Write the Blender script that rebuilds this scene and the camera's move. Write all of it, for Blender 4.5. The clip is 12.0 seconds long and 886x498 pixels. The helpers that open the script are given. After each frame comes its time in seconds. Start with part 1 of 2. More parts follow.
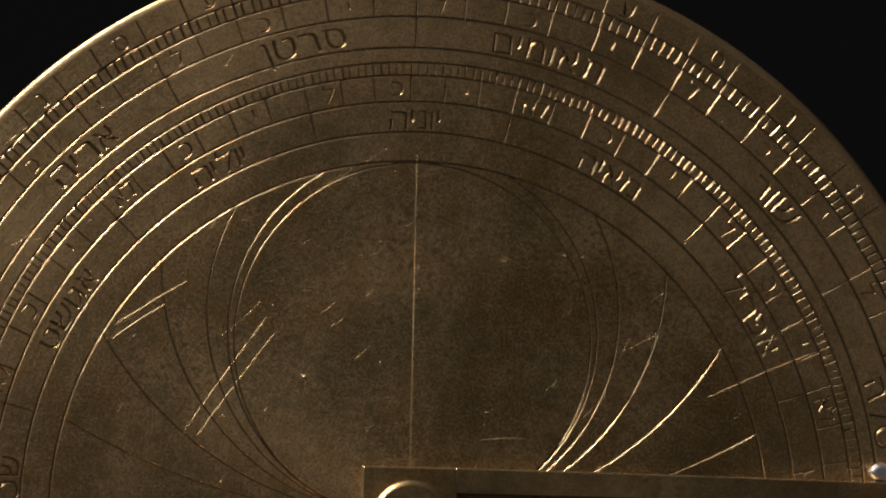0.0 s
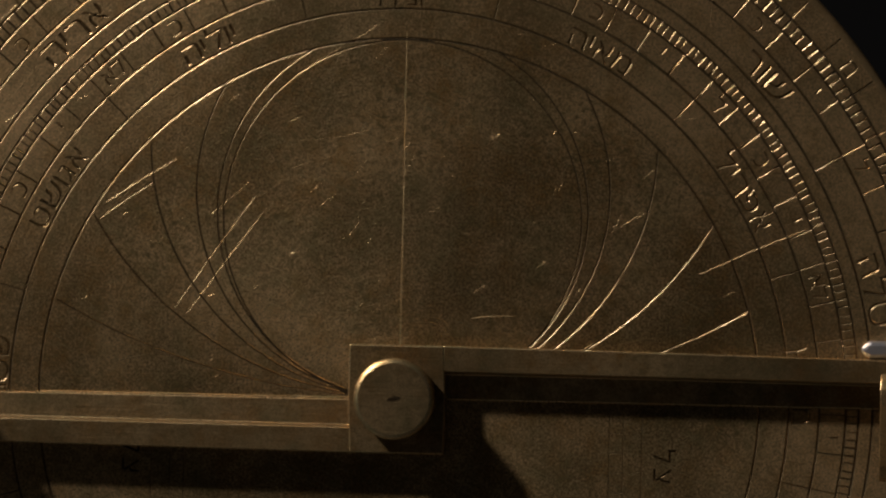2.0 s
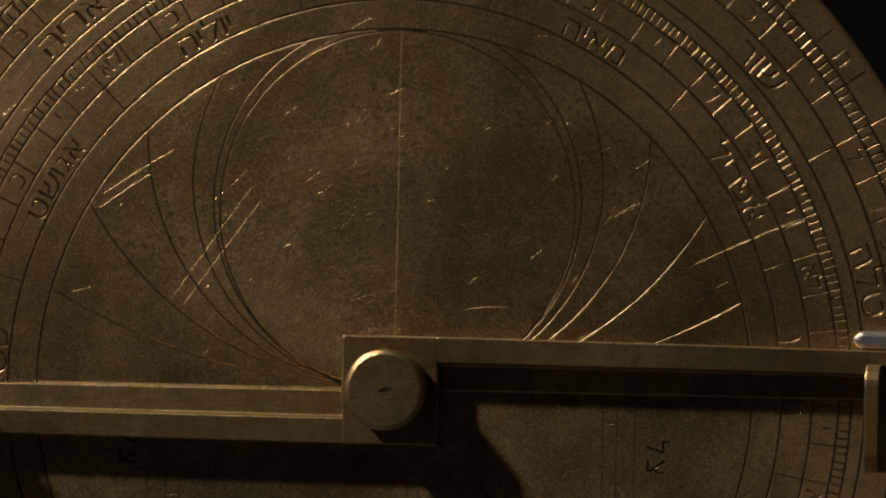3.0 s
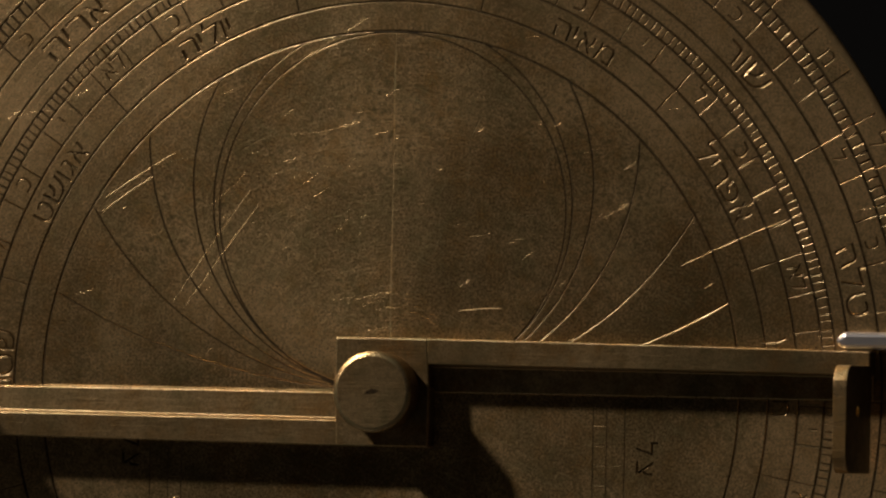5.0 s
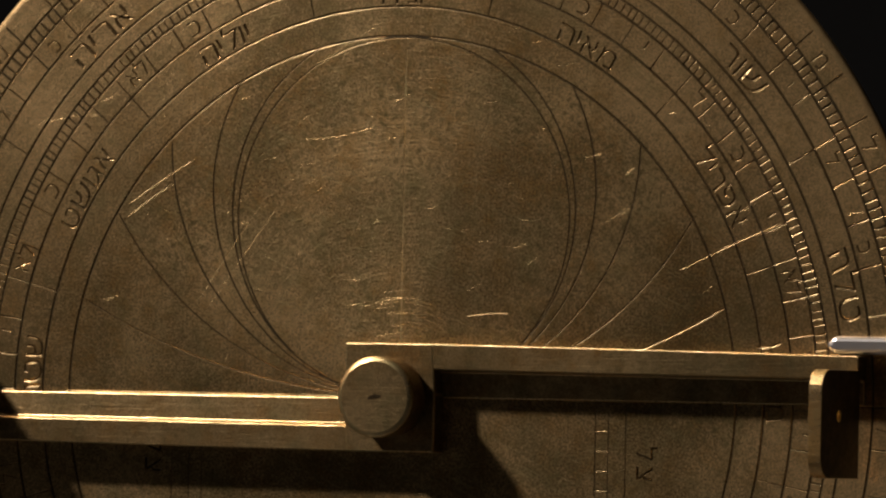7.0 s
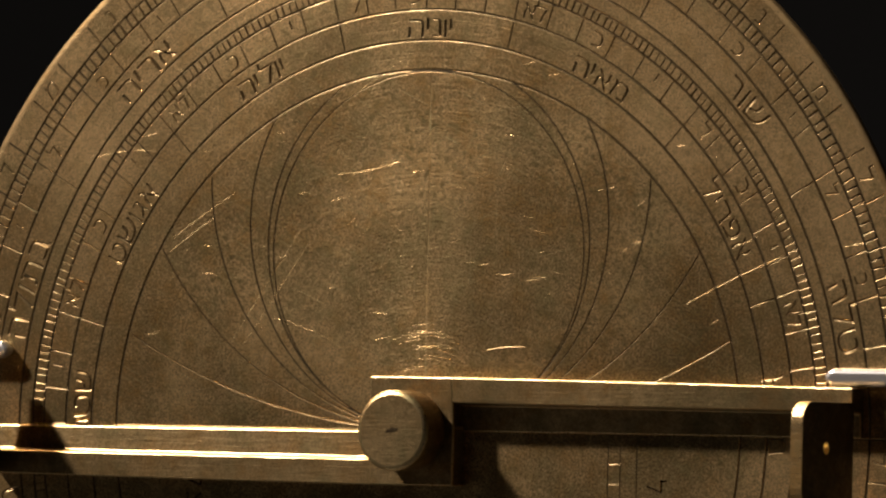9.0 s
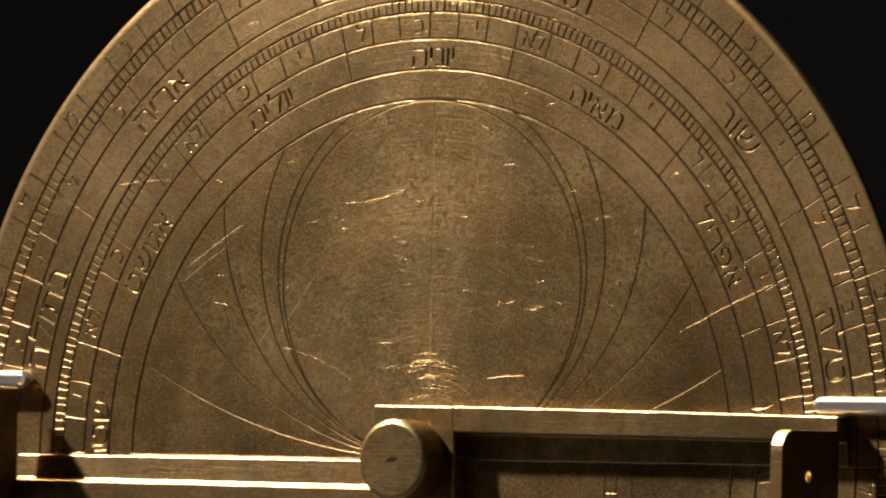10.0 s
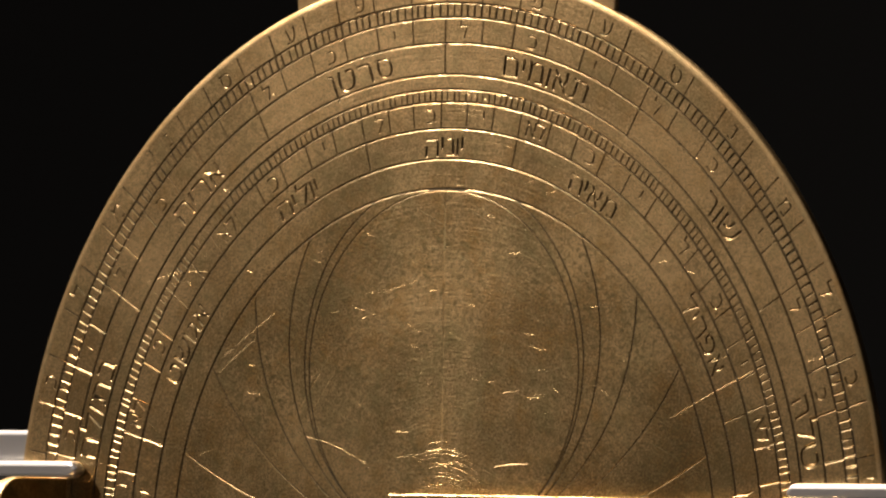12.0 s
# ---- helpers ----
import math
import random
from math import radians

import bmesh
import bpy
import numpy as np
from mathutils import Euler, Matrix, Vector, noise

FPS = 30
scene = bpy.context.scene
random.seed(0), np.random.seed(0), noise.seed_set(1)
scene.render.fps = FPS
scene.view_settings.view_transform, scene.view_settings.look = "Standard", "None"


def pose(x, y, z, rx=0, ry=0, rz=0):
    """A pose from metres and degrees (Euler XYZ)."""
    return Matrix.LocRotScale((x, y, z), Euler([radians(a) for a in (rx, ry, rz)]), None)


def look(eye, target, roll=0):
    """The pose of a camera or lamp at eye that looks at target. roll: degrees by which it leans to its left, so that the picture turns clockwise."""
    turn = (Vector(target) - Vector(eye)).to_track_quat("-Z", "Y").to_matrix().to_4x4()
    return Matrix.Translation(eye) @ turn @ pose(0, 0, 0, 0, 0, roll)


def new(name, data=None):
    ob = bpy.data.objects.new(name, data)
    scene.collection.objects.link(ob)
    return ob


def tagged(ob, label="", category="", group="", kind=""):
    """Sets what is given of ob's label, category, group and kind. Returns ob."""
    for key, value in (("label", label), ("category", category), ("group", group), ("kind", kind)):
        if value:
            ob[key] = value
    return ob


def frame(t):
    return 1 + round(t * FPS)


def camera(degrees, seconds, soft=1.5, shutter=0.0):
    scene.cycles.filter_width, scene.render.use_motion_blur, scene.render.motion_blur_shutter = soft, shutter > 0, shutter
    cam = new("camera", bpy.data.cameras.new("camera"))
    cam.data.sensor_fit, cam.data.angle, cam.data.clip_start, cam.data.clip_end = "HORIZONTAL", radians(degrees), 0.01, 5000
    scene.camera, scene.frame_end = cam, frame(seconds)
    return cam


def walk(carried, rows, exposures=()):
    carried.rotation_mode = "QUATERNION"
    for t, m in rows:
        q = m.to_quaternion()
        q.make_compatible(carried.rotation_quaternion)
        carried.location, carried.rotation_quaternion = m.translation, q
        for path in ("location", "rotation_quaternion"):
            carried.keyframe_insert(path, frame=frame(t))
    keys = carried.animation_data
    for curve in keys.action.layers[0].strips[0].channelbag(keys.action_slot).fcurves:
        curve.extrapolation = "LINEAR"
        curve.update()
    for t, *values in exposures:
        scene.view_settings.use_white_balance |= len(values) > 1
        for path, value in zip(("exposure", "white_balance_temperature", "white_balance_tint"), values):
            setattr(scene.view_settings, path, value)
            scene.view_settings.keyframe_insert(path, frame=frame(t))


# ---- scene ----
cam = camera(3.771, 12.0, soft=2.4)
PATH = [
    (0, (-0.07341, -1.36886, -0.00584), (0.00280, 0, 0.02792), 1.24),
    (0.5, (-0.02759, -1.36639, -0.00548), (0.00312, 0, 0.02296), 1.24),
    (1, (0.01808, -1.36497, -0.00522), (0.00351, 0, 0.01984), 1.25),
    (1.5, (0.06342, -1.36285, -0.00508), (0.00380, 0, 0.01756), 1.25),
    (2, (0.10829, -1.35919, -0.00510), (0.00406, 0, 0.01548), 1.21),
    (2.5, (0.15272, -1.35392, -0.00522), (0.00435, 0, 0.01460), 1.19),
    (3, (0.19691, -1.34841, -0.00532), (0.00463, 0, 0.01456), 1.20),
    (5, (0.36624, -1.31155, -0.00565), (0.00528, 0, 0.01474), 1.11),
    (5.5, (0.40839, -1.29890, -0.00548), (0.00503, 0, 0.01484), 1.09),
    (6, (0.45012, -1.28480, -0.00554), (0.00471, 0, 0.01504), 1.07),
    (6.5, (0.49112, -1.26877, -0.00600), (0.00449, 0, 0.01511), 1.09),
    (7, (0.53221, -1.25222, -0.00681), (0.00433, 0, 0.01525), 1.14),
    (9, (0.68981, -1.17293, -0.00825), (0.00166, 0, 0.01861), 1.13),
    (9.5, (0.72668, -1.15000, -0.00714), (0.00124, 0, 0.02023), 1.09),
    (10, (0.76385, -1.12676, -0.00626), (0.00126, 0, 0.02155), 1.06),
    (10.5, (0.80000, -1.10266, -0.00553), (0.00077, 0, 0.02385), 1.02),
    (11, (0.83531, -1.07758, -0.00517), (0.00026, 0, 0.02600), 0.96),
    (11.5, (0.86866, -1.05230, -0.00460), (0.00011, 0, 0.02802), 0.93),
    (12, (0.90167, -1.02748, -0.00371), (-0.00032, 0, 0.03061), 0.87),
]
walk(cam, [(t, look(eye, target, roll)) for t, eye, target, roll in PATH],
     exposures=[(0, -0.2, 5650, 10), (1, -0.24, 5750, 10), (2.5, -0.78, 6050, 10), (3.2, -0.8, 6250, 10), (5, -0.62, 6350, 10), (6.5, -0.3, 6350, 10),
                (7.2, -0.14, 6350, 10), (9, 0.32, 6450, 10), (12, 0.58, 6450, 10)])

# ---- light: a warm key lamp high on one side, a small lamp above, a dim dark room ----
MM = 0.001
world = bpy.data.worlds.new("room")
scene.world = world
world.use_nodes = True
world.node_tree.nodes["Background"].inputs[0].default_value = (1.0, 0.9, 0.75, 1)
world.node_tree.nodes["Background"].inputs[1].default_value = 0.004


def area_lamp(name, place, target, watts, size, colour):
    lamp = new(name, bpy.data.lights.new(name, "AREA"))
    lamp.data.energy, lamp.data.size, lamp.data.color = watts, size, colour
    lamp.matrix_world = look(place, target)
    return lamp


area_lamp("key_lamp", (-0.65, -0.42, 0.72), (0, 0, 0.015), 18.5, 0.06, (1.0, 0.865, 0.75))
strip = area_lamp("top_lamp", (-0.30, 0.09, 0.50), (0, 0.02, 0.0), 3.5, 0.17, (1.0, 0.84, 0.66))
strip.data.shape, strip.data.size_y = "RECTANGLE", 0.06


# ---- materials ----
def nodes_of(name):
    m = bpy.data.materials.new(name)
    m.use_nodes = True
    t = m.node_tree
    return m, t, t.nodes["Principled BSDF"]


def brass(name, tone, patina, rough, spots=0.62, round_grain=True, seed=0.0, hairlines=0.3):
    """Old brass: mottled patina, fine pits, hairline scratches and turning marks."""
    m, t, out = nodes_of(name)
    N, link = t.nodes.new, t.links.new

    def math_node(op, a, b=0.0, c=None):
        n = N("ShaderNodeMath")
        n.operation = op
        for i, v in enumerate((a, b, c)):
            if v is None:
                continue
            if isinstance(v, (int, float)):
                n.inputs[i].default_value = v
            else:
                link(v, n.inputs[i])
        return n.outputs[0]

    def ramp(src, lo, hi):
        n = N("ShaderNodeMapRange")
        n.inputs[1].default_value, n.inputs[2].default_value = lo, hi
        link(src, n.inputs[0])
        return n.outputs[0]

    def noise_at(vec, scale, detail=3.0, roughness=0.55):
        n = N("ShaderNodeTexNoise")
        n.inputs["Scale"].default_value, n.inputs["Detail"].default_value, n.inputs["Roughness"].default_value = scale, detail, roughness
        link(vec, n.inputs["Vector"])
        return n.outputs["Fac"]

    def mapped(vec, turn, scale, shift=0.0):
        n = N("ShaderNodeMapping")
        n.inputs["Rotation"].default_value = (0, radians(turn), 0)
        n.inputs["Scale"].default_value = scale
        n.inputs["Location"].default_value = (shift, shift * 0.7, shift * 1.3)
        link(vec, n.inputs["Vector"])
        return n.outputs[0]

    pos = N("ShaderNodeTexCoord").outputs["Object"]
    mm = mapped(pos, 0, (1000, 1000, 1000), seed)
    large = noise_at(mm, 0.055, 4.0)
    mid = noise_at(mm, 0.4, 6.0, 0.65)
    fine = noise_at(mm, 4.6, 4.0, 0.7)
    # hairlines: noise drawn out along several directions, only its crests kept
    hair = None
    for turn, seed_h in ((-28, 3.1), (12, 9.7), (-8, 5.5), (63, 17.0), (-50, 23.0), (-24, 29.0), (88, 37.0)):
        v = mapped(mapped(mm, turn, (1, 1, 1)), 0, (0.16, 1.0, 15.0), seed_h)
        crest = ramp(noise_at(v, 1.0, 0.6), 0.70, 0.82)
        hair = crest if hair is None else math_node("MAXIMUM", hair, crest)
    sep = N("ShaderNodeSeparateXYZ")
    link(mm, sep.inputs[0])
    x, y, z = sep.outputs
    if round_grain:
        r = math_node("SQRT", math_node("ADD", math_node("MULTIPLY", x, x), math_node("MULTIPLY", z, z)))
        a = math_node("ARCTAN2", z, math_node("ADD", x, 0.001))
        comb = N("ShaderNodeCombineXYZ")
        link(math_node("MULTIPLY", r, 4.5), comb.inputs[0])
        link(math_node("MULTIPLY", a, 5.0), comb.inputs[1])
        grain = noise_at(comb.outputs[0], 1.0, 4.0, 0.7)
    else:
        grain = noise_at(mapped(mm, 0, (0.25, 5.0, 5.0)), 1.0, 4.0, 0.7)
    # colour: warm brass, browner where the patina is thick, dark in the pits
    mix = N("ShaderNodeMix")
    mix.data_type = "RGBA"
    mix.inputs[6].default_value, mix.inputs[7].default_value = (*tone, 1), (*patina, 1)
    tarnish = ramp(math_node("ADD", math_node("MULTIPLY", large, 0.35), math_node("MULTIPLY", mid, 0.65)), 0.40, 0.59)
    # tarnish, specks and hairlines fade from the middle out to the ring scales
    rim_fade = math_node("MULTIPLY", ramp(r, 34.0, 46.0), 0.32) if round_grain else 0.0
    link(math_node("MAXIMUM", math_node("SUBTRACT", tarnish, rim_fade), 0.0), mix.inputs[0])
    hue = N("ShaderNodeMix")
    hue.data_type = "RGBA"
    hue.inputs[6].default_value = (patina[0] * 1.12, patina[1] * 0.98, patina[2] * 0.74, 1)
    hue.inputs[7].default_value = (patina[0] * 0.86, patina[1] * 1.0, patina[2] * 0.98, 1)
    link(ramp(noise_at(mapped(mm, 40, (1, 1, 1), 41.0), 0.16, 5.0, 0.6), 0.42, 0.58), hue.inputs[0])
    link(hue.outputs[2], mix.inputs[7])
    pit = N("ShaderNodeMix")
    pit.data_type = "RGBA"
    pit.inputs[7].default_value = (patina[0] * 0.35, patina[1] * 0.33, patina[2] * 0.3, 1)
    link(mix.outputs[2], pit.inputs[6])
    link(math_node("MULTIPLY", ramp(math_node("MULTIPLY", fine, ramp(large, -1.0, 1.0)), 0.33, 0.43), math_node("SUBTRACT", spots, math_node("MULTIPLY", rim_fade, spots))), pit.inputs[0])
    # olive speckle in patches of the middle
    speck = ramp(noise_at(mapped(mm, 20, (1, 1, 1), 63.0), 1.5, 6.0, 0.78), 0.49, 0.60)
    patch = ramp(noise_at(mapped(mm, 75, (1, 1, 1), 19.0), 0.07, 3.0), 0.38, 0.60)
    olive = N("ShaderNodeMix")
    olive.data_type = "RGBA"
    olive.inputs[7].default_value = (patina[0] * 0.5, patina[1] * 0.56, patina[2] * 0.52, 1)
    link(pit.outputs[2], olive.inputs[6])
    link(math_node("MULTIPLY", math_node("MULTIPLY", speck, math_node("ADD", math_node("MULTIPLY", patch, 0.7), 0.35)), math_node("SUBTRACT", spots, math_node("MULTIPLY", rim_fade, 1.3 * spots))), olive.inputs[0])
    bright = N("ShaderNodeMix")
    bright.data_type = "RGBA"
    bright.inputs[7].default_value = (min(1, tone[0] * 1.35), min(1, tone[1] * 1.35), min(1, tone[2] * 1.4), 1)
    link(olive.outputs[2], bright.inputs[6])
    link(math_node("MULTIPLY", hair, math_node("SUBTRACT", 0.65 * hairlines, math_node("MULTIPLY", rim_fade, 1.2 * hairlines))), bright.inputs[0])
    link(bright.outputs[2], out.inputs["Base Color"])
    out.inputs["Metallic"].default_value = 0.94
    if round_grain:
        turn_dir = N("ShaderNodeTangent")
        turn_dir.direction_type, turn_dir.axis = "RADIAL", "Y"
        out.inputs["Anisotropic"].default_value, out.inputs["Anisotropic Rotation"].default_value = 0.18, 0.25
        link(turn_dir.outputs[0], out.inputs["Tangent"])
    link(math_node("ADD", rough - 0.17, math_node("ADD", math_node("MULTIPLY", mid, 0.16), math_node("ADD", math_node("MULTIPLY", fine, 0.2), math_node("MULTIPLY", hair, -0.1)))), out.inputs["Roughness"])
    height = math_node("ADD", math_node("MULTIPLY", grain, 0.85), math_node("ADD", math_node("MULTIPLY", hair, -0.08 * hairlines), math_node("ADD", math_node("MULTIPLY", mid, 1.1), math_node("MULTIPLY", fine, 0.24))))
    bump = N("ShaderNodeBump")
    bump.inputs["Strength"].default_value, bump.inputs["Distance"].default_value = 0.6, 0.00007
    link(height, bump.inputs["Height"])
    link(bump.outputs[0], out.inputs["Normal"])
    return m


def plain(name, colour, rough, metal=0.0, grain=0.25, scale=300.0):
    m, t, out = nodes_of(name)
    n = t.nodes.new("ShaderNodeTexNoise")
    n.inputs["Scale"].default_value, n.inputs["Detail"].default_value = scale, 6
    t.links.new(t.nodes.new("ShaderNodeTexCoord").outputs["Object"], n.inputs["Vector"])
    mix = t.nodes.new("ShaderNodeMix")
    mix.data_type = "RGBA"
    mix.inputs[6].default_value = (*[c * (1 - grain) for c in colour], 1)
    mix.inputs[7].default_value = (*[min(1, c * (1 + grain)) for c in colour], 1)
    t.links.new(n.outputs["Fac"], mix.inputs[0])
    t.links.new(mix.outputs[2], out.inputs["Base Color"])
    out.inputs["Roughness"].default_value, out.inputs["Metallic"].default_value = rough, metal
    bump = t.nodes.new("ShaderNodeBump")
    bump.inputs["Strength"].default_value, bump.inputs["Distance"].default_value = 0.3, 0.00005
    t.links.new(n.outputs["Fac"], bump.inputs["Height"])
    t.links.new(bump.outputs[0], out.inputs["Normal"])
    return m


BRASS = brass("aged_brass", (0.87, 0.59, 0.28), (0.43, 0.288, 0.128), 0.36, spots=0.92, hairlines=1.0)
BRASS_EDGE = brass("rim_brass", (0.66, 0.45, 0.215), (0.42, 0.285, 0.14), 0.38, spots=0.25, seed=31.0)
BRASS_BAR = brass("alidade_brass", (0.56, 0.39, 0.185), (0.30, 0.2, 0.092), 0.37, spots=0.5, round_grain=False, seed=57.0)
GROOVE = brass("dark_groove_brass", (0.10, 0.07, 0.035), (0.035, 0.025, 0.014), 0.6, spots=0.6, round_grain=False, seed=11.0)
CUT = brass("cut_brass", (0.74, 0.53, 0.27), (0.58, 0.41, 0.2), 0.47, spots=0.3, round_grain=False, seed=77.0)
LIP = brass("groove_wall_brass", (0.52, 0.365, 0.185), (0.32, 0.222, 0.112), 0.31, spots=0.4, round_grain=False, seed=83.0)
# worn edges; the lighter tone also paints in their highlights
WORN_GLINT = brass("worn_highlight_brass", (0.78, 0.56, 0.29), (0.62, 0.44, 0.22), 0.29, spots=0.1, round_grain=False, seed=91.0)
# brown tarnish, darkened further to hold the shade of the vanes' unlit faces
BRASS_DARK = brass("tarnished_shade_brass", (0.30, 0.2, 0.095), (0.15, 0.1, 0.05), 0.40, spots=0.5, round_grain=False, seed=13.0)
GRIP = plain("polished_steel", (0.72, 0.70, 0.69), 0.3, 0.9, 0.06)
BLACK = plain("blackened_metal", (0.012, 0.012, 0.013), 0.6, 0.0, 0.3)
VELVET = plain("black_velvet", (0.0025, 0.0025, 0.0025), 1.0, 0.0, 0.4, 900.0)


# ---- mesh helpers ----
def part(name, bm, material, parent=None, label="", smooth=False, worn=None):
    me = bpy.data.meshes.new(name)
    bm.to_mesh(me)
    bm.free()
    me.materials.append(material)
    # second slot: edge faces, for wear and painted edge highlights
    me.materials.append(worn or material)
    for p in me.polygons:
        p.use_smooth = smooth
    ob = new(name, me)
    if parent is not None:
        ob.parent = parent
    return tagged(ob, label)


def prism(points, lo, hi, soft=0.0, segments=2):
    """A solid from an outline of (x, z) in millimetres, reaching from lo to hi millimetres in front of the face."""
    bm = bmesh.new()
    ring = [bm.verts.new((x * MM, -hi * MM, z * MM)) for x, z in points]
    face = bm.faces.new(ring)
    got = bmesh.ops.extrude_face_region(bm, geom=[face])
    for v in got["geom"]:
        if isinstance(v, bmesh.types.BMVert):
            v.co.y = -lo * MM
    bmesh.ops.recalc_face_normals(bm, faces=bm.faces[:])
    if soft:
        for f in bmesh.ops.bevel(bm, geom=bm.edges[:], offset=soft * MM, segments=segments, profile=0.5, affect="EDGES", clamp_overlap=True)["faces"]:
            f.material_index = 1
    return bm


def lathe(profile, steps=240, centre=(0.0, 0.0)):
    """A solid of revolution about the axis through the plate, from (radius, front) pairs in millimetres."""
    bm = bmesh.new()
    rows = []
    for k in range(steps):
        a = 2 * math.pi * k / steps
        rows.append([bm.verts.new(((centre[0] + r * math.cos(a)) * MM, -w * MM, (centre[1] + r * math.sin(a)) * MM)) for r, w in profile])
    for k in range(steps):
        for j in range(len(profile) - 1):
            q = [rows[k][j], rows[(k + 1) % steps][j], rows[(k + 1) % steps][j + 1], rows[k][j + 1]]
            bm.faces.new(q)
    bmesh.ops.remove_doubles(bm, verts=bm.verts[:], dist=1e-7)
    bmesh.ops.recalc_face_normals(bm, faces=bm.faces[:])
    return bm


# ---- the engraved face: every line, tick and letter is cut into the plate ----
from mathutils.geometry import delaunay_2d_cdt

CX, CZ = -0.25, 0.15
FACE_R = 58.0
cut_loops = []      # (outline, group)
group_info = []     # (kind, depth, slope)


def group_new(kind, depth, slope):
    group_info.append((kind, depth, slope))
    return len(group_info) - 1


def polar(r, degrees):
    """A point of the face; the month circles were drawn about a middle slightly beside that of the rim."""
    ox, oz = (CX, CZ) if r > 47.5 else (CX + 0.1, CZ)
    return ox + r * math.cos(radians(degrees)), oz + r * math.sin(radians(degrees))


def stroke(points, width, group):
    """A line of some width along points, with tapered ends."""
    left, right = [], []
    n = len(points)
    for i, p in enumerate(points):
        a, b = points[max(0, i - 1)], points[min(n - 1, i + 1)]
        dx, dz = b[0] - a[0], b[1] - a[1]
        d = math.hypot(dx, dz) or 1.0
        w = width / 2 * (0.45 if i in (0, n - 1) and n > 3 else 1.0)
        left.append((p[0] - dz / d * w, p[1] + dx / d * w))
        right.append((p[0] + dz / d * w, p[1] - dx / d * w))
    cut_loops.append((left + right[::-1], group, True))


def ring_line(r, width, group, steps=360):
    for rr in (r + width / 2, r - width / 2):
        cut_loops.append(([polar(rr, 360 * k / steps + 0.13) for k in range(steps)], group, False))


def radial(r0, r1, degrees, width, group):
    stroke([polar(r0, degrees), polar(r1, degrees)], width, group)


glyph_cache = {}


def glyph(ch):
    """The outlines of one letter of the built-in font, one em high, with its middle at x = 0."""
    if ch not in glyph_cache:
        data = bpy.data.curves.new("letter", "FONT")
        data.body = ch
        data.offset = 0.058
        ob = new("letter", data)
        bpy.context.view_layer.update()
        flat = ob.to_curve(bpy.context.evaluated_depsgraph_get())
        loops = []
        for s in flat.splines:
            pts, b = [], s.bezier_points
            for i in range(len(b)):
                p, q = b[i], b[(i + 1) % len(b)]
                bend = abs((p.handle_right - p.co).normalized().cross((q.co - p.co).normalized()).z) + abs((q.handle_left - q.co).normalized().cross((p.co - q.co).normalized()).z)
                steps = 3 if bend > 0.05 else 1
                for k in range(steps):
                    u = k / steps
                    c = p.co * (1 - u) ** 3 + p.handle_right * 3 * u * (1 - u) ** 2 + q.handle_left * 3 * u * u * (1 - u) + q.co * u ** 3
                    pts.append((c.x, c.y))
            loops.append(pts)
        ob.to_curve_clear()
        bpy.data.objects.remove(ob)
        bpy.data.curves.remove(data)
        xs = [p[0] for l in loops for p in l]
        mid, wide = (min(xs) + max(xs)) / 2, max(xs) - min(xs)
        glyph_cache[ch] = ([[(x - mid, y) for x, y in l] for l in loops], wide)
    return glyph_cache[ch]


rng = random.Random(7)


def letter_at(ch, r, degrees, height, group, turn=0.0, stretch=1.0):
    loops, wide = glyph(ch)
    k = height / 0.6
    c, s = math.cos(radians(degrees - 90 + turn)), math.sin(radians(degrees - 90 + turn))
    ox, oz = polar(r, degrees)
    lean, wide_by = rng.uniform(-0.12, 0.12), stretch * rng.uniform(0.92, 1.1)
    for l in loops:
        cut_loops.append(([(ox + k * ((x * wide_by + lean * (y - 0.3)) * c - (y - 0.3) * s), oz + k * ((x * wide_by + lean * (y - 0.3)) * s + (y - 0.3) * c)) for x, y in l], group, False))


def word(text, r, middle, height, gap=0.12, stretch=1.0):
    """A word cut letter by letter round the plate; it reads from right to left."""
    k = height / 0.6
    wides = [glyph(ch)[1] * k * stretch + gap * height for ch in text]
    at = middle - math.degrees(sum(wides) / r) / 2
    for ch, w in zip(text, wides):
        step = math.degrees(w / r)
        # one group a letter, so that strokes that touch do not fill each other
        letter_at(ch, r + rng.uniform(-0.06, 0.06), at + step / 2, height * rng.uniform(0.95, 1.05), group_new("letter", 0.13, 0.16), rng.uniform(-3, 3), stretch)
        at += step


LINE = 0.3
RINGS = [55.5, 54.0, 51.4, 48.2, 46.7, 45.4, 42.7, 39.6, 36.6]
for r in RINGS:
    ring_line(r, LINE, group_new("ring_line", 0.085, 0.11))

# degree comb and the marks of the rim
g_comb = group_new("degree_mark", 0.09, 0.036)
for d in range(360):
    radial(54.1, 55.4, d + rng.uniform(-0.12, 0.12), rng.uniform(0.22, 0.32), g_comb)
g_tick = group_new("tick_mark", 0.07, 0.042)
for d in range(0, 360, 5):
    radial(55.4, 57.9, d + rng.uniform(-0.25, 0.25), rng.uniform(0.18, 0.25), g_tick)
    if d % 30:
        radial(51.5, 54.1, d + rng.uniform(-0.3, 0.3), rng.uniform(0.17, 0.23), g_tick)
    else:
        radial(48.3, 54.1, d + rng.uniform(-0.2, 0.2), 0.2, g_tick)
TENS = "יכלמנסעפצ"
for i, ch in enumerate(TENS):
    for middle in (10 * (i + 1) - 2.4, 180 - 10 * (i + 1) + 2.4, -10 * (i + 1) + 2.4, 180 + 10 * (i + 1) - 2.4):
        letter_at(ch, 56.7, middle + rng.uniform(-0.3, 0.3), 1.65, group_new("letter", 0.11, 0.13), rng.uniform(-4, 4))

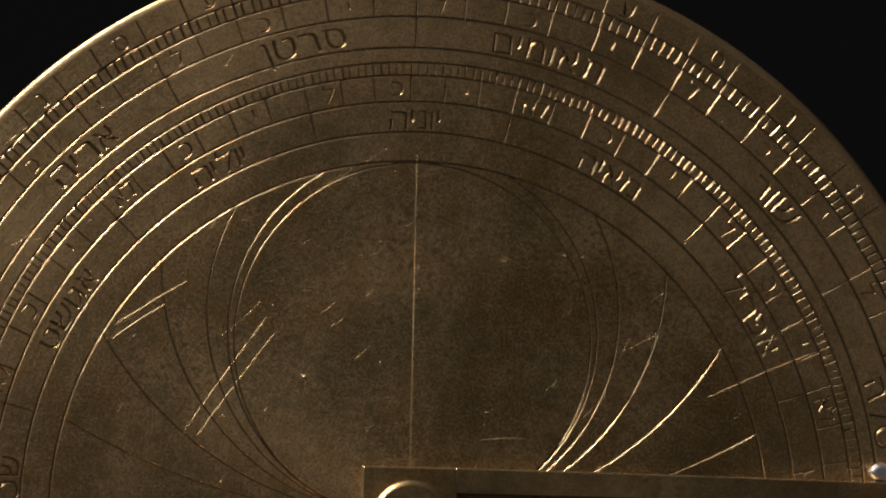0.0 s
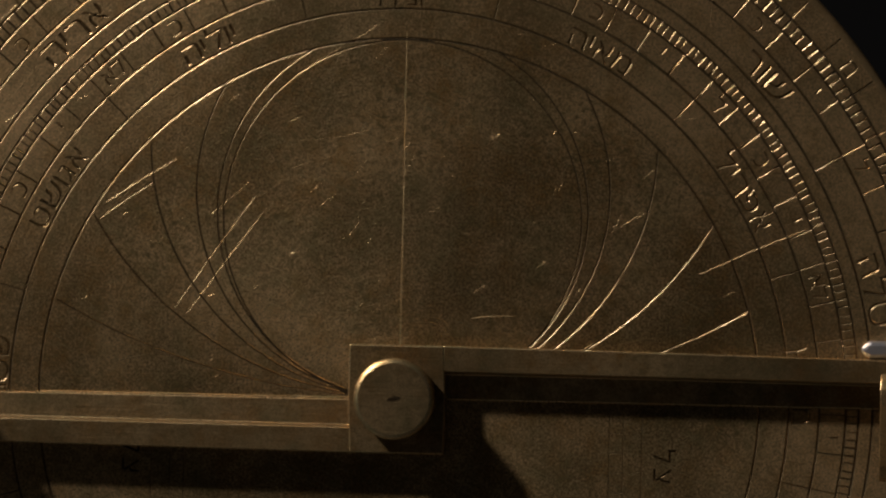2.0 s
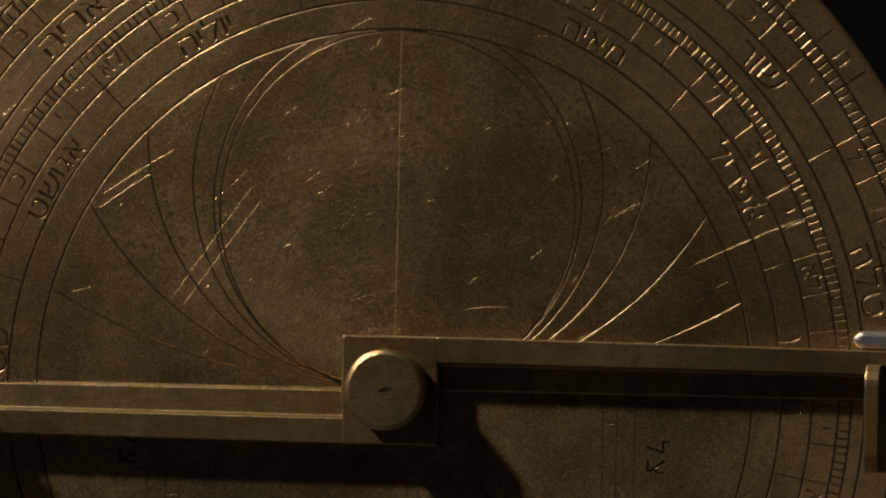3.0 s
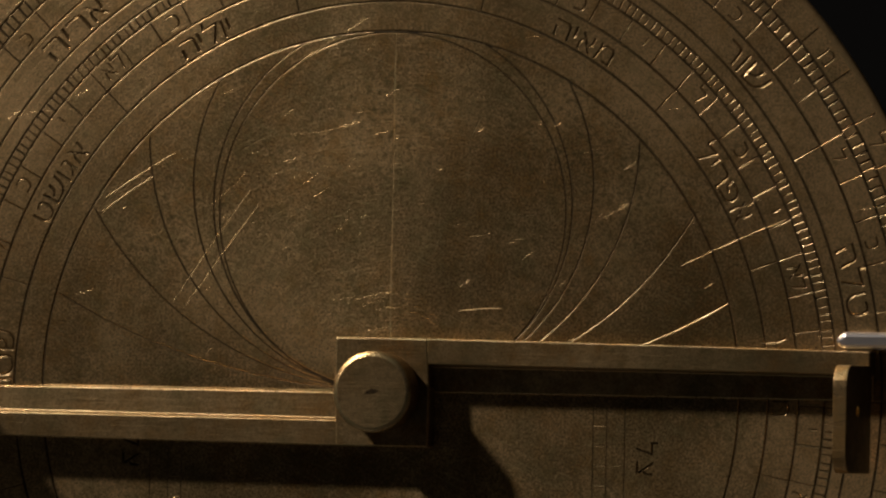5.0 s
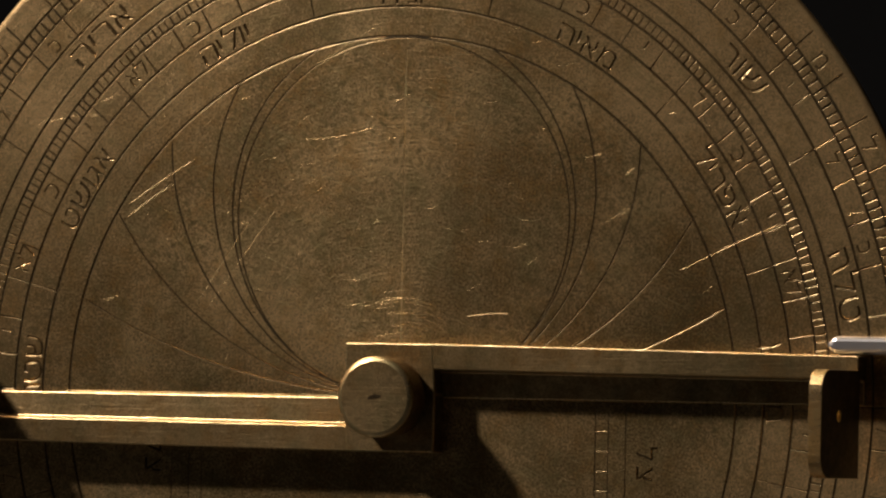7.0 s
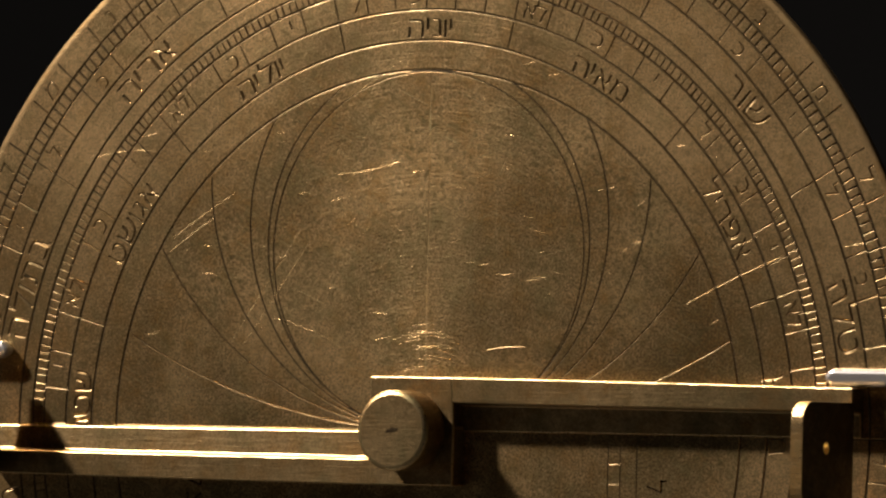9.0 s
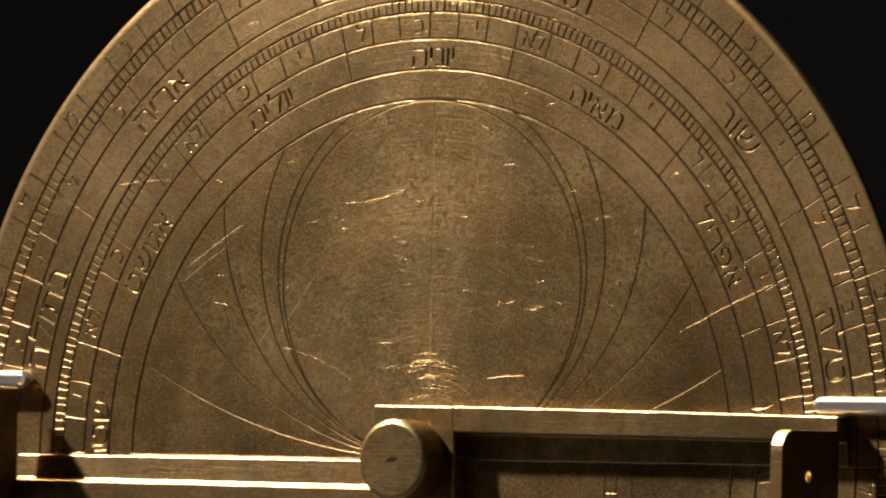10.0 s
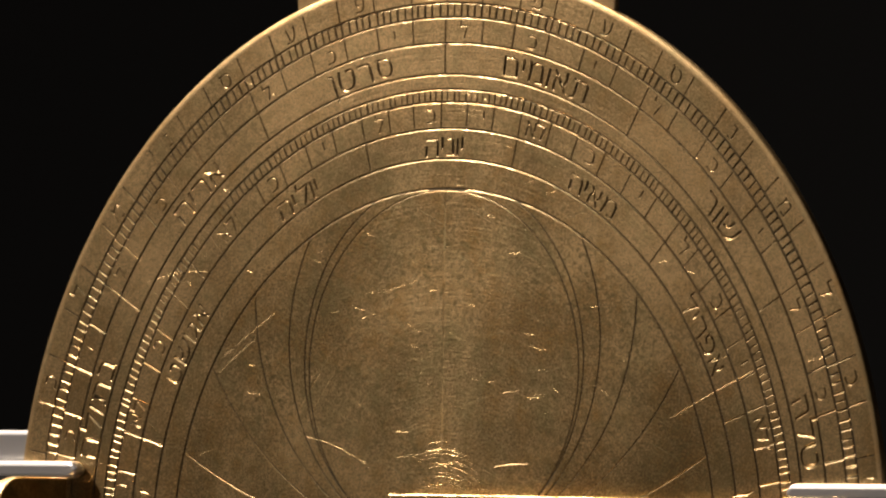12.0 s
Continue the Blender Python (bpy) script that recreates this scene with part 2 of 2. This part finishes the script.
# signs, each with its degrees
SIGNS = ["טלה", "שור", "תאומים", "סרטן", "אריה", "בתולה", "מאזנים", "עקרב", "קשת", "גדי", "דלי", "דגים"]
for i, name in enumerate(SIGNS):
    word(name, 49.65, 30 * i + (14.0, 12.3, 14.3, 13.4, 12.7, 13.4)[i % 6], 2.2, 0.2, 1.16)
    for k, ch in enumerate("יכל"):
        letter_at(ch, 52.55, 30 * i + 10 * (k + 1) - 2.45 + rng.uniform(-0.3, 0.3), 1.45, group_new("letter", 0.11, 0.13), rng.uniform(-4, 4))

# months, with days
g_day = group_new("day_mark", 0.08, 0.034)
for k in range(365):
    radial(45.5, 46.6, k * 360 / 365 + rng.uniform(-0.12, 0.12), rng.uniform(0.16, 0.26), g_day)
MONTHS = [("מארץ", -11.0, 19.0, "לא"), ("אפריל", 19.0, 46.5, "ל"), ("מאיה", 46.5, 77.0, "לא"), ("יוניה", 77.0, 104.8, "ל"),
          ("יוליה", 104.8, 135.2, "לא"), ("אגושט", 135.2, 165.0, "לא"), ("שטנבר", 165.0, 194.6, "ל"), ("אוקטבר", 194.6, 225.0, "לא"), ("יניר", 318.5, 349.0, "לא")]
g_month = group_new("month_mark", 0.07, 0.042)
for name, a0, a1, last in MONTHS:
    span = a1 - a0
    radial(39.7, 45.3, a0, 0.18, g_month)
    word(name, 40.85, a0 + span * 0.475, 1.95, 0.16, 1.15)
    for k in range(1, 6):
        radial(42.8, 45.3, a0 + span * k / 6 + rng.uniform(-0.25, 0.25), rng.uniform(0.17, 0.22), g_month)
    for k, text in enumerate(("י", "כ", last)):
        word(text, 44.05, a0 + span * (k + 1) / 3 - 2.9, 1.6, 0.05)

# unequal hours: arcs through the middle of the plate
HOUR_R = 36.4
HX, HZ = -0.1, 0.3


def hour_arc(degrees):
    c = HOUR_R / (2 * math.sin(radians(degrees)))
    end = 2 * radians(degrees)
    n = 60
    return [(HX + c * math.sin(end * k / n), HZ + c - c * math.cos(end * k / n)) for k in range(4, n + 1)]


for d in (15, 30, 45, 60, 75):
    for side in (1, -1):
        pts = hour_arc(d)
        stroke([(HX + side * (x - HX), z) for x, z in pts], 0.21, group_new("hour_line", 0.055, 0.07))
for rr in (HOUR_R / 2 + 0.1, HOUR_R / 2 - 0.1):
    cut_loops.append(([(HX + rr * math.sin(2 * math.pi * k / 240 + 0.01), HZ + HOUR_R / 2 - 0.12 + rr * math.cos(2 * math.pi * k / 240 + 0.01)) for k in range(240)], len(group_info), False))
group_new("hour_line", 0.055, 0.07)
g_axis = group_new("noon_line", 0.04, 0.06)
stroke([(HX, HZ + 3), (HX, HZ + 20), (HX, HZ + 37.2)], 0.13, g_axis)
stroke([(HX - 37, HZ + 0.05), (HX, HZ), (HX + 37, HZ - 0.05)], 0.13, g_axis)
# shadow square below the middle
g_square = group_new("square_line", 0.045, 0.065)
for side in (1, -1):
    for x in (21.6, 23.0, 24.9):
        stroke([(CX + side * x, CZ - 1), (CX + side * x, CZ - 12), (CX + side * x, CZ - 25)], 0.14, g_square)
for z in (-25.0, -23.1, -21.7):
    stroke([(CX - 25, CZ + z), (CX, CZ + z), (CX + 25, CZ + z)], 0.14, g_square)
for side in (1, -1):
    for k in range(12):
        stroke([(CX + side * 21.7, CZ - 2 * k - 1), (CX + side * 22.9, CZ - 2 * k - 1)], 0.12, g_square)
    for i, ch in enumerate("צל"):
        loops, wide = glyph(ch)
        g = group_new("letter", 0.12, 0.06)
        for l in loops:
            cut_loops.append(([(CX + side * 27.0 + (y - 0.3) * 3.0, CZ - 7.2 + i * 2.0 - x * 3.0) for x, y in l], g, False))

# scratches: long hairlines, a scraped patch, and turning arcs above the pivot
g_scratch = group_new("scratch", 0.006, 0.012)
for k in range(26):
    a, r = rng.uniform(-10, 190), 57 * math.sqrt(rng.random())
    x, z = polar(r, a)
    d = radians(rng.choice((35, 40, 50, 12, 5, -10, 60, 95)) + rng.gauss(0, 9))
    n = rng.uniform(0.6, 4.5) * rng.choice((0.6, 1, 1.6))
    bend = rng.uniform(-0.15, 0.15)
    pts = [(x + n * u * math.cos(d + bend * u), z + n * u * math.sin(d + bend * u)) for u in (-1, -0.5, 0, 0.5, 1)]
    if max(math.hypot(px - CX, pz - CZ) for px, pz in pts) < 57.2:
        stroke(pts, rng.uniform(0.035, 0.06), g_scratch)
for k in range(150):
    x, z = HX + rng.gauss(0, 17), HZ + 18 + rng.gauss(0, 11)
    d = radians(rng.choice((8, -12, 40, 44, -5, 90, 120)) + rng.gauss(0, 14))
    n = rng.uniform(0.2, 1.2)
    stroke([(x - n * math.cos(d), z - n * math.sin(d)), (x, z), (x + n * math.cos(d + 0.1), z + n * math.sin(d + 0.1))], rng.uniform(0.025, 0.045), g_scratch)
for k in range(22):
    r, a = rng.uniform(6.4, 11.0), rng.uniform(62, 105)
    stroke([polar(r, a + u * rng.uniform(6, 14)) for u in (-1, -0.5, 0, 0.5, 1)], 0.08, g_scratch)
g_scrape = group_new("scrape", 0.018, 0.028)
for x0, z0, x1, z1 in ((-23.1, 9.0, -15.1, 20.5), (-21.8, 8.5, -14.1, 19.1), (-30.8, 18.0, -25.4, 21.7), (-30.4, 19.5, -23.2, 24.1),
                       (30.1, 13.4, 40.9, 18.2), (7.0, 8.5, 11.5, 8.8)):
    stroke([(x0 + (x1 - x0) * u, z0 + (z1 - z0) * u + 0.15 * math.sin(3 * u)) for u in (0, 0.25, 0.5, 0.75, 1)], 0.085, g_scrape)


def engraved_face(parent):
    """Cuts all outlines out of a disc; the rest is the face, and each cut gets sloping walls and a floor."""
    verts, edges, loops = [], [], [[polar(FACE_R, k) for k in range(360)]] + [c[0] for c in cut_loops]
    for loop in loops:
        base, n = len(verts), len(loop)
        verts += [Vector(p) for p in loop]
        edges += [(base + i, base + (i + 1) % n) for i in range(n)]
    pts, _, tris, _, _, _ = delaunay_2d_cdt(verts, edges, [], 0, 1e-5, False)
    flat = np.array([(p.x, p.y) for p in pts])
    mids = flat[np.array(tris)].mean(axis=1)
    order = np.argsort(mids[:, 0])
    xs = mids[order, 0]

    def inside(loop):
        """The triangles that lie in an outline."""
        o = np.array(loop)
        lo, hi = o.min(axis=0), o.max(axis=0)
        some = order[np.searchsorted(xs, lo[0]):np.searchsorted(xs, hi[0])]
        some = some[(mids[some, 1] >= lo[1]) & (mids[some, 1] <= hi[1])]
        odd = np.zeros(len(some), bool)
        px, pz = mids[some, 0], mids[some, 1]
        for (ax, az), (bx, bz) in zip(o, np.roll(o, -1, axis=0)):
            if az != bz:
                odd ^= ((az > pz) != (bz > pz)) & (px < ax + (pz - az) * (bx - ax) / (bz - az))
        return some[odd]

    hit = np.full(len(tris), -1)
    by_parity = {}
    for loop, g, solid in cut_loops:
        got = inside(loop)
        if solid:
            hit[got] = g
        else:
            by_parity.setdefault(g, np.zeros(len(tris), bool))[got] ^= True
    for g, odd in by_parity.items():
        hit[odd] = g
    on_disc = np.zeros(len(tris), bool)
    on_disc[inside(loops[0])] = True
    kept = [t for t, h, ok in zip(tris, hit, on_disc) if ok and h < 0]
    cut = [(t, int(h)) for t, h, ok in zip(tris, hit, on_disc) if ok and h >= 0]
    # directions from the uncut face into each cut, at the outline's corners
    edge_of = {}
    for tri in kept:
        for i in range(len(tri)):
            edge_of[(tri[i], tri[(i + 1) % len(tri)])] = True
    into, border = {}, []
    for tri, g in cut:
        for i in range(len(tri)):
            a, b = tri[i], tri[(i + 1) % len(tri)]
            if (b, a) in edge_of:
                d = pts[b] - pts[a]
                n = Vector((-d.y, d.x)).normalized()
                border.append((a, b, g))
                for v in (a, b):
                    into.setdefault(v, []).append((n, g))
    low = {}
    for tri, g in cut:
        for v in tri:
            if v in low:
                continue
            p = pts[v]
            _, depth, slope = group_info[g]
            if v in into:
                s = Vector((0, 0))
                for n, _ in into[v]:
                    s += n
                if s.length > 1e-6:
                    s.normalize()
                    dot = max(0.5, min(n.dot(s) for n, _ in into[v]))
                    p = p + s * (slope / dot)
            low[v] = (p.x * MM, depth * MM, p.y * MM)

    def build(name, used, extra, material, label="", wall=None):
        index, co, out = {}, [], []

        def vert(key, place):
            if key not in index:
                index[key] = len(co)
                co.append(place)
            return index[key]

        for tri, lowered in used:
            out.append([vert((v, lowered), low[v] if lowered else (pts[v].x * MM, 0.0, pts[v].y * MM)) for v in tri])
        for a, b, _ in extra:
            ta, tb = (pts[a].x * MM, 0.0, pts[a].y * MM), (pts[b].x * MM, 0.0, pts[b].y * MM)
            out.append([vert((a, False), ta), vert((b, False), tb), vert((b, True), low[b]), vert((a, True), low[a])])
        me = bpy.data.meshes.new(name)
        me.from_pydata(co, [], out)
        me.materials.append(material)
        me.materials.append(wall or LIP)
        for p in me.polygons[len(used):]:
            p.material_index = 1
        ob = new(name, me)
        ob.parent = parent
        return tagged(ob, label)

    build("face_plate", [(t, False) for t in kept], [], BRASS, "mottled worn brass face with fine scratches")
    by_group = {}
    for tri, g in cut:
        by_group.setdefault(g, ([], []))[0].append((tri, True))
    for e in border:
        by_group.setdefault(e[2], ([], []))[1].append(e)
    for g, (used, extra) in by_group.items():
        kind = group_info[g][0]
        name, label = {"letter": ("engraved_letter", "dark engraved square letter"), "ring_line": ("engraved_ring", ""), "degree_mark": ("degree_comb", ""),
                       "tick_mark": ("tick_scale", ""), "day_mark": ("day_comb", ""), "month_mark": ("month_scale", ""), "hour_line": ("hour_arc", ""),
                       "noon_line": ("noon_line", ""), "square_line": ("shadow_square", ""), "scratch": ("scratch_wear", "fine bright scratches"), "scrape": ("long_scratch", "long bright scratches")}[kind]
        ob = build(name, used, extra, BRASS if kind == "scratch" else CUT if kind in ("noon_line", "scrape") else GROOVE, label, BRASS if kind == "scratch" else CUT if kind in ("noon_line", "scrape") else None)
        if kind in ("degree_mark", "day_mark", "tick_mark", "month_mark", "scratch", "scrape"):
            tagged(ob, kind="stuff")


# ---- the astrolabe ----
astrolabe = tagged(new("astrolabe"), "aged brass astrolabe back engraved with Hebrew signs and months", "astrolabe")
part("rim", lathe([(FACE_R, 0.0), (58.5, 0.0), (58.7, -0.15), (58.75, -0.35), (58.7, -0.7), (58.4, -0.9), (20.0, -0.9), (20.0, -0.4), (58.0, -0.4)], 360, (CX, CZ)), BRASS_EDGE, astrolabe, "", True)
engraved_face(astrolabe)

# throne that stands on the top of the rim
outline = [(-20.5, 54.8)]
outline += [(-20.8, 58.0), (-19.0, 61.0), (-15.5, 62.2), (-13.8, 65.0), (-9.5, 66.6), (-7.5, 70.0), (-3.5, 72.6), (0, 73.4), (3.5, 72.6), (7.5, 70.0),
            (9.5, 66.6), (13.8, 65.0), (15.5, 62.2), (20.0, 61.0), (22.6, 58.0), (22.3, 54.2)]
outline += [(58.6 * math.cos(radians(a)), 58.6 * math.sin(radians(a))) for a in range(70, 111, 4)]
part("throne", prism([(CX + x, CZ + z) for x, z in outline], -0.85, -0.15, 0.2), BRASS_EDGE, astrolabe, "lobed brass throne on the rim")

# ---- the alidade: a counter-changed rule with a sighting vane at each end ----
PIVOT, LEAN = (-0.15, 0.15), -0.1
alidade = tagged(new("alidade"), "flat brass sighting rule lying across the plate", "alidade")
alidade.matrix_world = pose(PIVOT[0] * MM, -0.05 * MM, PIVOT[1] * MM, 0, -LEAN, 0)
part("hub_block", prism([(-4.95, -0.4), (-4.9, 5.5), (4.7, 5.5), (4.95, 0.4), (4.9, -5.5), (-4.7, -5.5)], 0, 2.54, 0.16), BRASS_BAR, alidade, worn=WORN_GLINT)


def arm_mesh(turned):
    """One half of the rule: a raised flat bar with a step down to a thin ledge, whose edge points through the middle."""
    bm = bmesh.new()
    profile = [(5.5, 0.0), (5.5, 2.5), (2.9, 2.5), (2.72, 0.75), (0.05, 0.55), (0.05, 0.0)]
    ends = []
    for u, squeeze in ((4.6, 1.0), (30.0, 0.96), (50.6, 0.915)):
        ends.append([bm.verts.new((u * MM, -w * MM, v * squeeze * MM)) for v, w in profile])
    for a, b in zip(ends, ends[1:]):
        for i in range(6):
            bm.faces.new((a[i], b[i], b[(i + 1) % 6], a[(i + 1) % 6]))
    bm.faces.new(ends[0])
    bm.faces.new(ends[-1])
    bmesh.ops.recalc_face_normals(bm, faces=bm.faces[:])
    for f in bmesh.ops.bevel(bm, geom=[e for e in bm.edges if e.calc_face_angle(0) > 0.2], offset=0.13 * MM, segments=2, profile=0.5, affect="EDGES", clamp_overlap=True)["faces"]:
        f.material_index = 1
    if turned:
        bmesh.ops.rotate(bm, verts=bm.verts[:], cent=(0, 0, 0), matrix=Matrix.Rotation(math.pi, 3, "Y"))
    return bm


def vane_mesh(turned):
    """An upright plate with rounded corners and a sight hole."""
    near, far = 49.4, 50.8
    zs, hs = ((-6.8, 5.2) if turned else (-7.2, 3.6)), (2.35, 12.8)
    n, c, rad = 6, [], 3.2 if turned else 2.1
    for (z, w, a0) in ((zs[1] - rad, hs[1] - rad, 0), (zs[0] + rad, hs[1] - rad, 90)):
        for k in range(n + 1):
            a = radians(a0 + 90 * k / n)
            c.append((z + rad * math.cos(a), w + rad * math.sin(a)))
    c += [(zs[0], hs[0]), (zs[1], hs[0])]
    hole = [(-1.0 + 0.55 * math.cos(2 * math.pi * k / 14), 7.9 + 0.55 * math.sin(2 * math.pi * k / 14)) for k in range(14)]
    flat = [Vector(p) for p in c + hole]
    pts, _, tris, _, _, own = delaunay_2d_cdt(flat, [], [list(range(len(c))), list(range(len(c), len(flat)))], 0, 1e-5, True)
    bm = bmesh.new()
    sides = []
    for u in (near, far):
        vs = [bm.verts.new((u * MM, -p.y * MM, p.x * MM)) for p in pts]
        sides.append(vs)
        for t, o in zip(tris, own):
            if o == [0]:
                bm.faces.new([vs[i] for i in t])
    for loop in (range(len(c)), range(len(c), len(flat))):
        loop = list(loop)
        for i, j in zip(loop, loop[1:] + loop[:1]):
            # the plate's narrow edges get the lighter brass, painting in their lit look
            bm.faces.new((sides[0][i], sides[0][j], sides[1][j], sides[1][i])).material_index = 1
    bmesh.ops.recalc_face_normals(bm, faces=bm.faces[:])
    for f in bmesh.ops.bevel(bm, geom=[e for e in bm.edges if e.calc_face_angle(0) > 1.0], offset=0.22 * MM, segments=2, profile=0.5, affect="EDGES", clamp_overlap=True)["faces"]:
        f.material_index = 1
    if turned:
        bmesh.ops.rotate(bm, verts=bm.verts[:], cent=(0, 0, 0), matrix=Matrix.Rotation(math.pi, 3, "Y"))
    return bm


for turned in (False, True):
    part("arm", arm_mesh(turned), BRASS_BAR, alidade, worn=WORN_GLINT)
    part("sighting_vane", vane_mesh(turned), BRASS_DARK, alidade, "upright brass plate with a small sight hole", worn=WORN_GLINT)

# ---- the pivot pin ----
pin = tagged(new("pivot_pin"), "round brass pivot pin through the sighting rule", "pin")
part("pin_head", lathe([(0.0, 6.5), (3.62, 6.5), (4.08, 6.15), (4.1, 5.6), (4.0, 2.4), (0.0, 2.4)], 64, PIVOT), BRASS_BAR, pin)
# bevel highlight of the head, put in as a lighter ring
part("edge_highlight", lathe([(3.60, 6.508), (3.78, 6.45), (3.98, 6.32), (4.09, 6.1)], 64, PIVOT), WORN_GLINT, pin, "pale ring of edge wear and painted bevel highlight", True)
part("centre_mark", prism([(PIVOT[0] + x, PIVOT[1] + z) for x, z in ((-0.7, -0.25), (0.5, -0.1), (0.8, 0.2), (0.1, 0.3), (-0.5, 0.1))], 6.49, 6.53), GROOVE, pin, "small dark punched mark")

# ---- the stand: two polished pins that grip the rim, posts and a base ----
stand = tagged(new("display_stand"), "blackened metal stand gripping the rim of the astrolabe", "stand")
for side in (1, -1):
    tip = 46.5 if side > 0 else 48.9
    at = 6.1 if side > 0 else 7.8
    part("grip_pin", prism([(side * x, at + z) for x, z in ((tip, 0.0), (tip + 0.9, 0.95), (76, 0.95), (76, -0.85), (tip + 0.9, -0.85))], 0.05, 1.7, 0.5, 3), GRIP, stand, "pale polished grip pin")
    part("post", prism([(side * 74.0, -90), (side * 78.0, -90), (side * 78.0, 12), (side * 74.0, 12)], -3.0, 3.0, 0.4), BLACK, stand)
part("rear_clamp", prism([(-75.0, 8.6), (-57.6, 8.6), (-57.6, 12.0), (-75.0, 12.0)], -6.5, -1.2, 0.5, 3), GRIP, stand, "pale polished clamp block behind the rim")
part("base", prism([(-84, -94), (84, -94), (84, -89.8), (-84, -89.8)], -40, 40, 0.8), BLACK, stand)

# ---- the dark surroundings: a small room hung with black velvet ----
for name, label, category, centre, size in (
        ("floor", "black velvet table under the stand", "floor", (0, 0, -0.104), (3.0, 3.0, 0.02)),
        ("wall_north", "black velvet backdrop behind the stand", "wall", (0, 1.52, 0.65), (3.08, 0.04, 1.54)),
        ("wall_south", "black velvet curtain of the dark room", "wall", (0, -1.52, 0.65), (3.08, 0.04, 1.54)),
        ("wall_west", "black velvet side curtain of the dark room", "wall", (-1.52, 0, 0.65), (0.04, 3.0, 1.54)),
        ("wall_east", "black velvet side curtain of the dark room", "wall", (1.52, 0, 0.65), (0.04, 3.0, 1.54)),
        ("ceiling", "black velvet cloth over the dark room", "ceiling", (0, 0, 1.44), (3.08, 3.08, 0.04))):
    bm = bmesh.new()
    bmesh.ops.create_cube(bm, size=1.0, matrix=Matrix.Translation(centre) @ Matrix.Diagonal((*size, 1)))
    tagged(part(name, bm, VELVET), label, category, kind="structure")
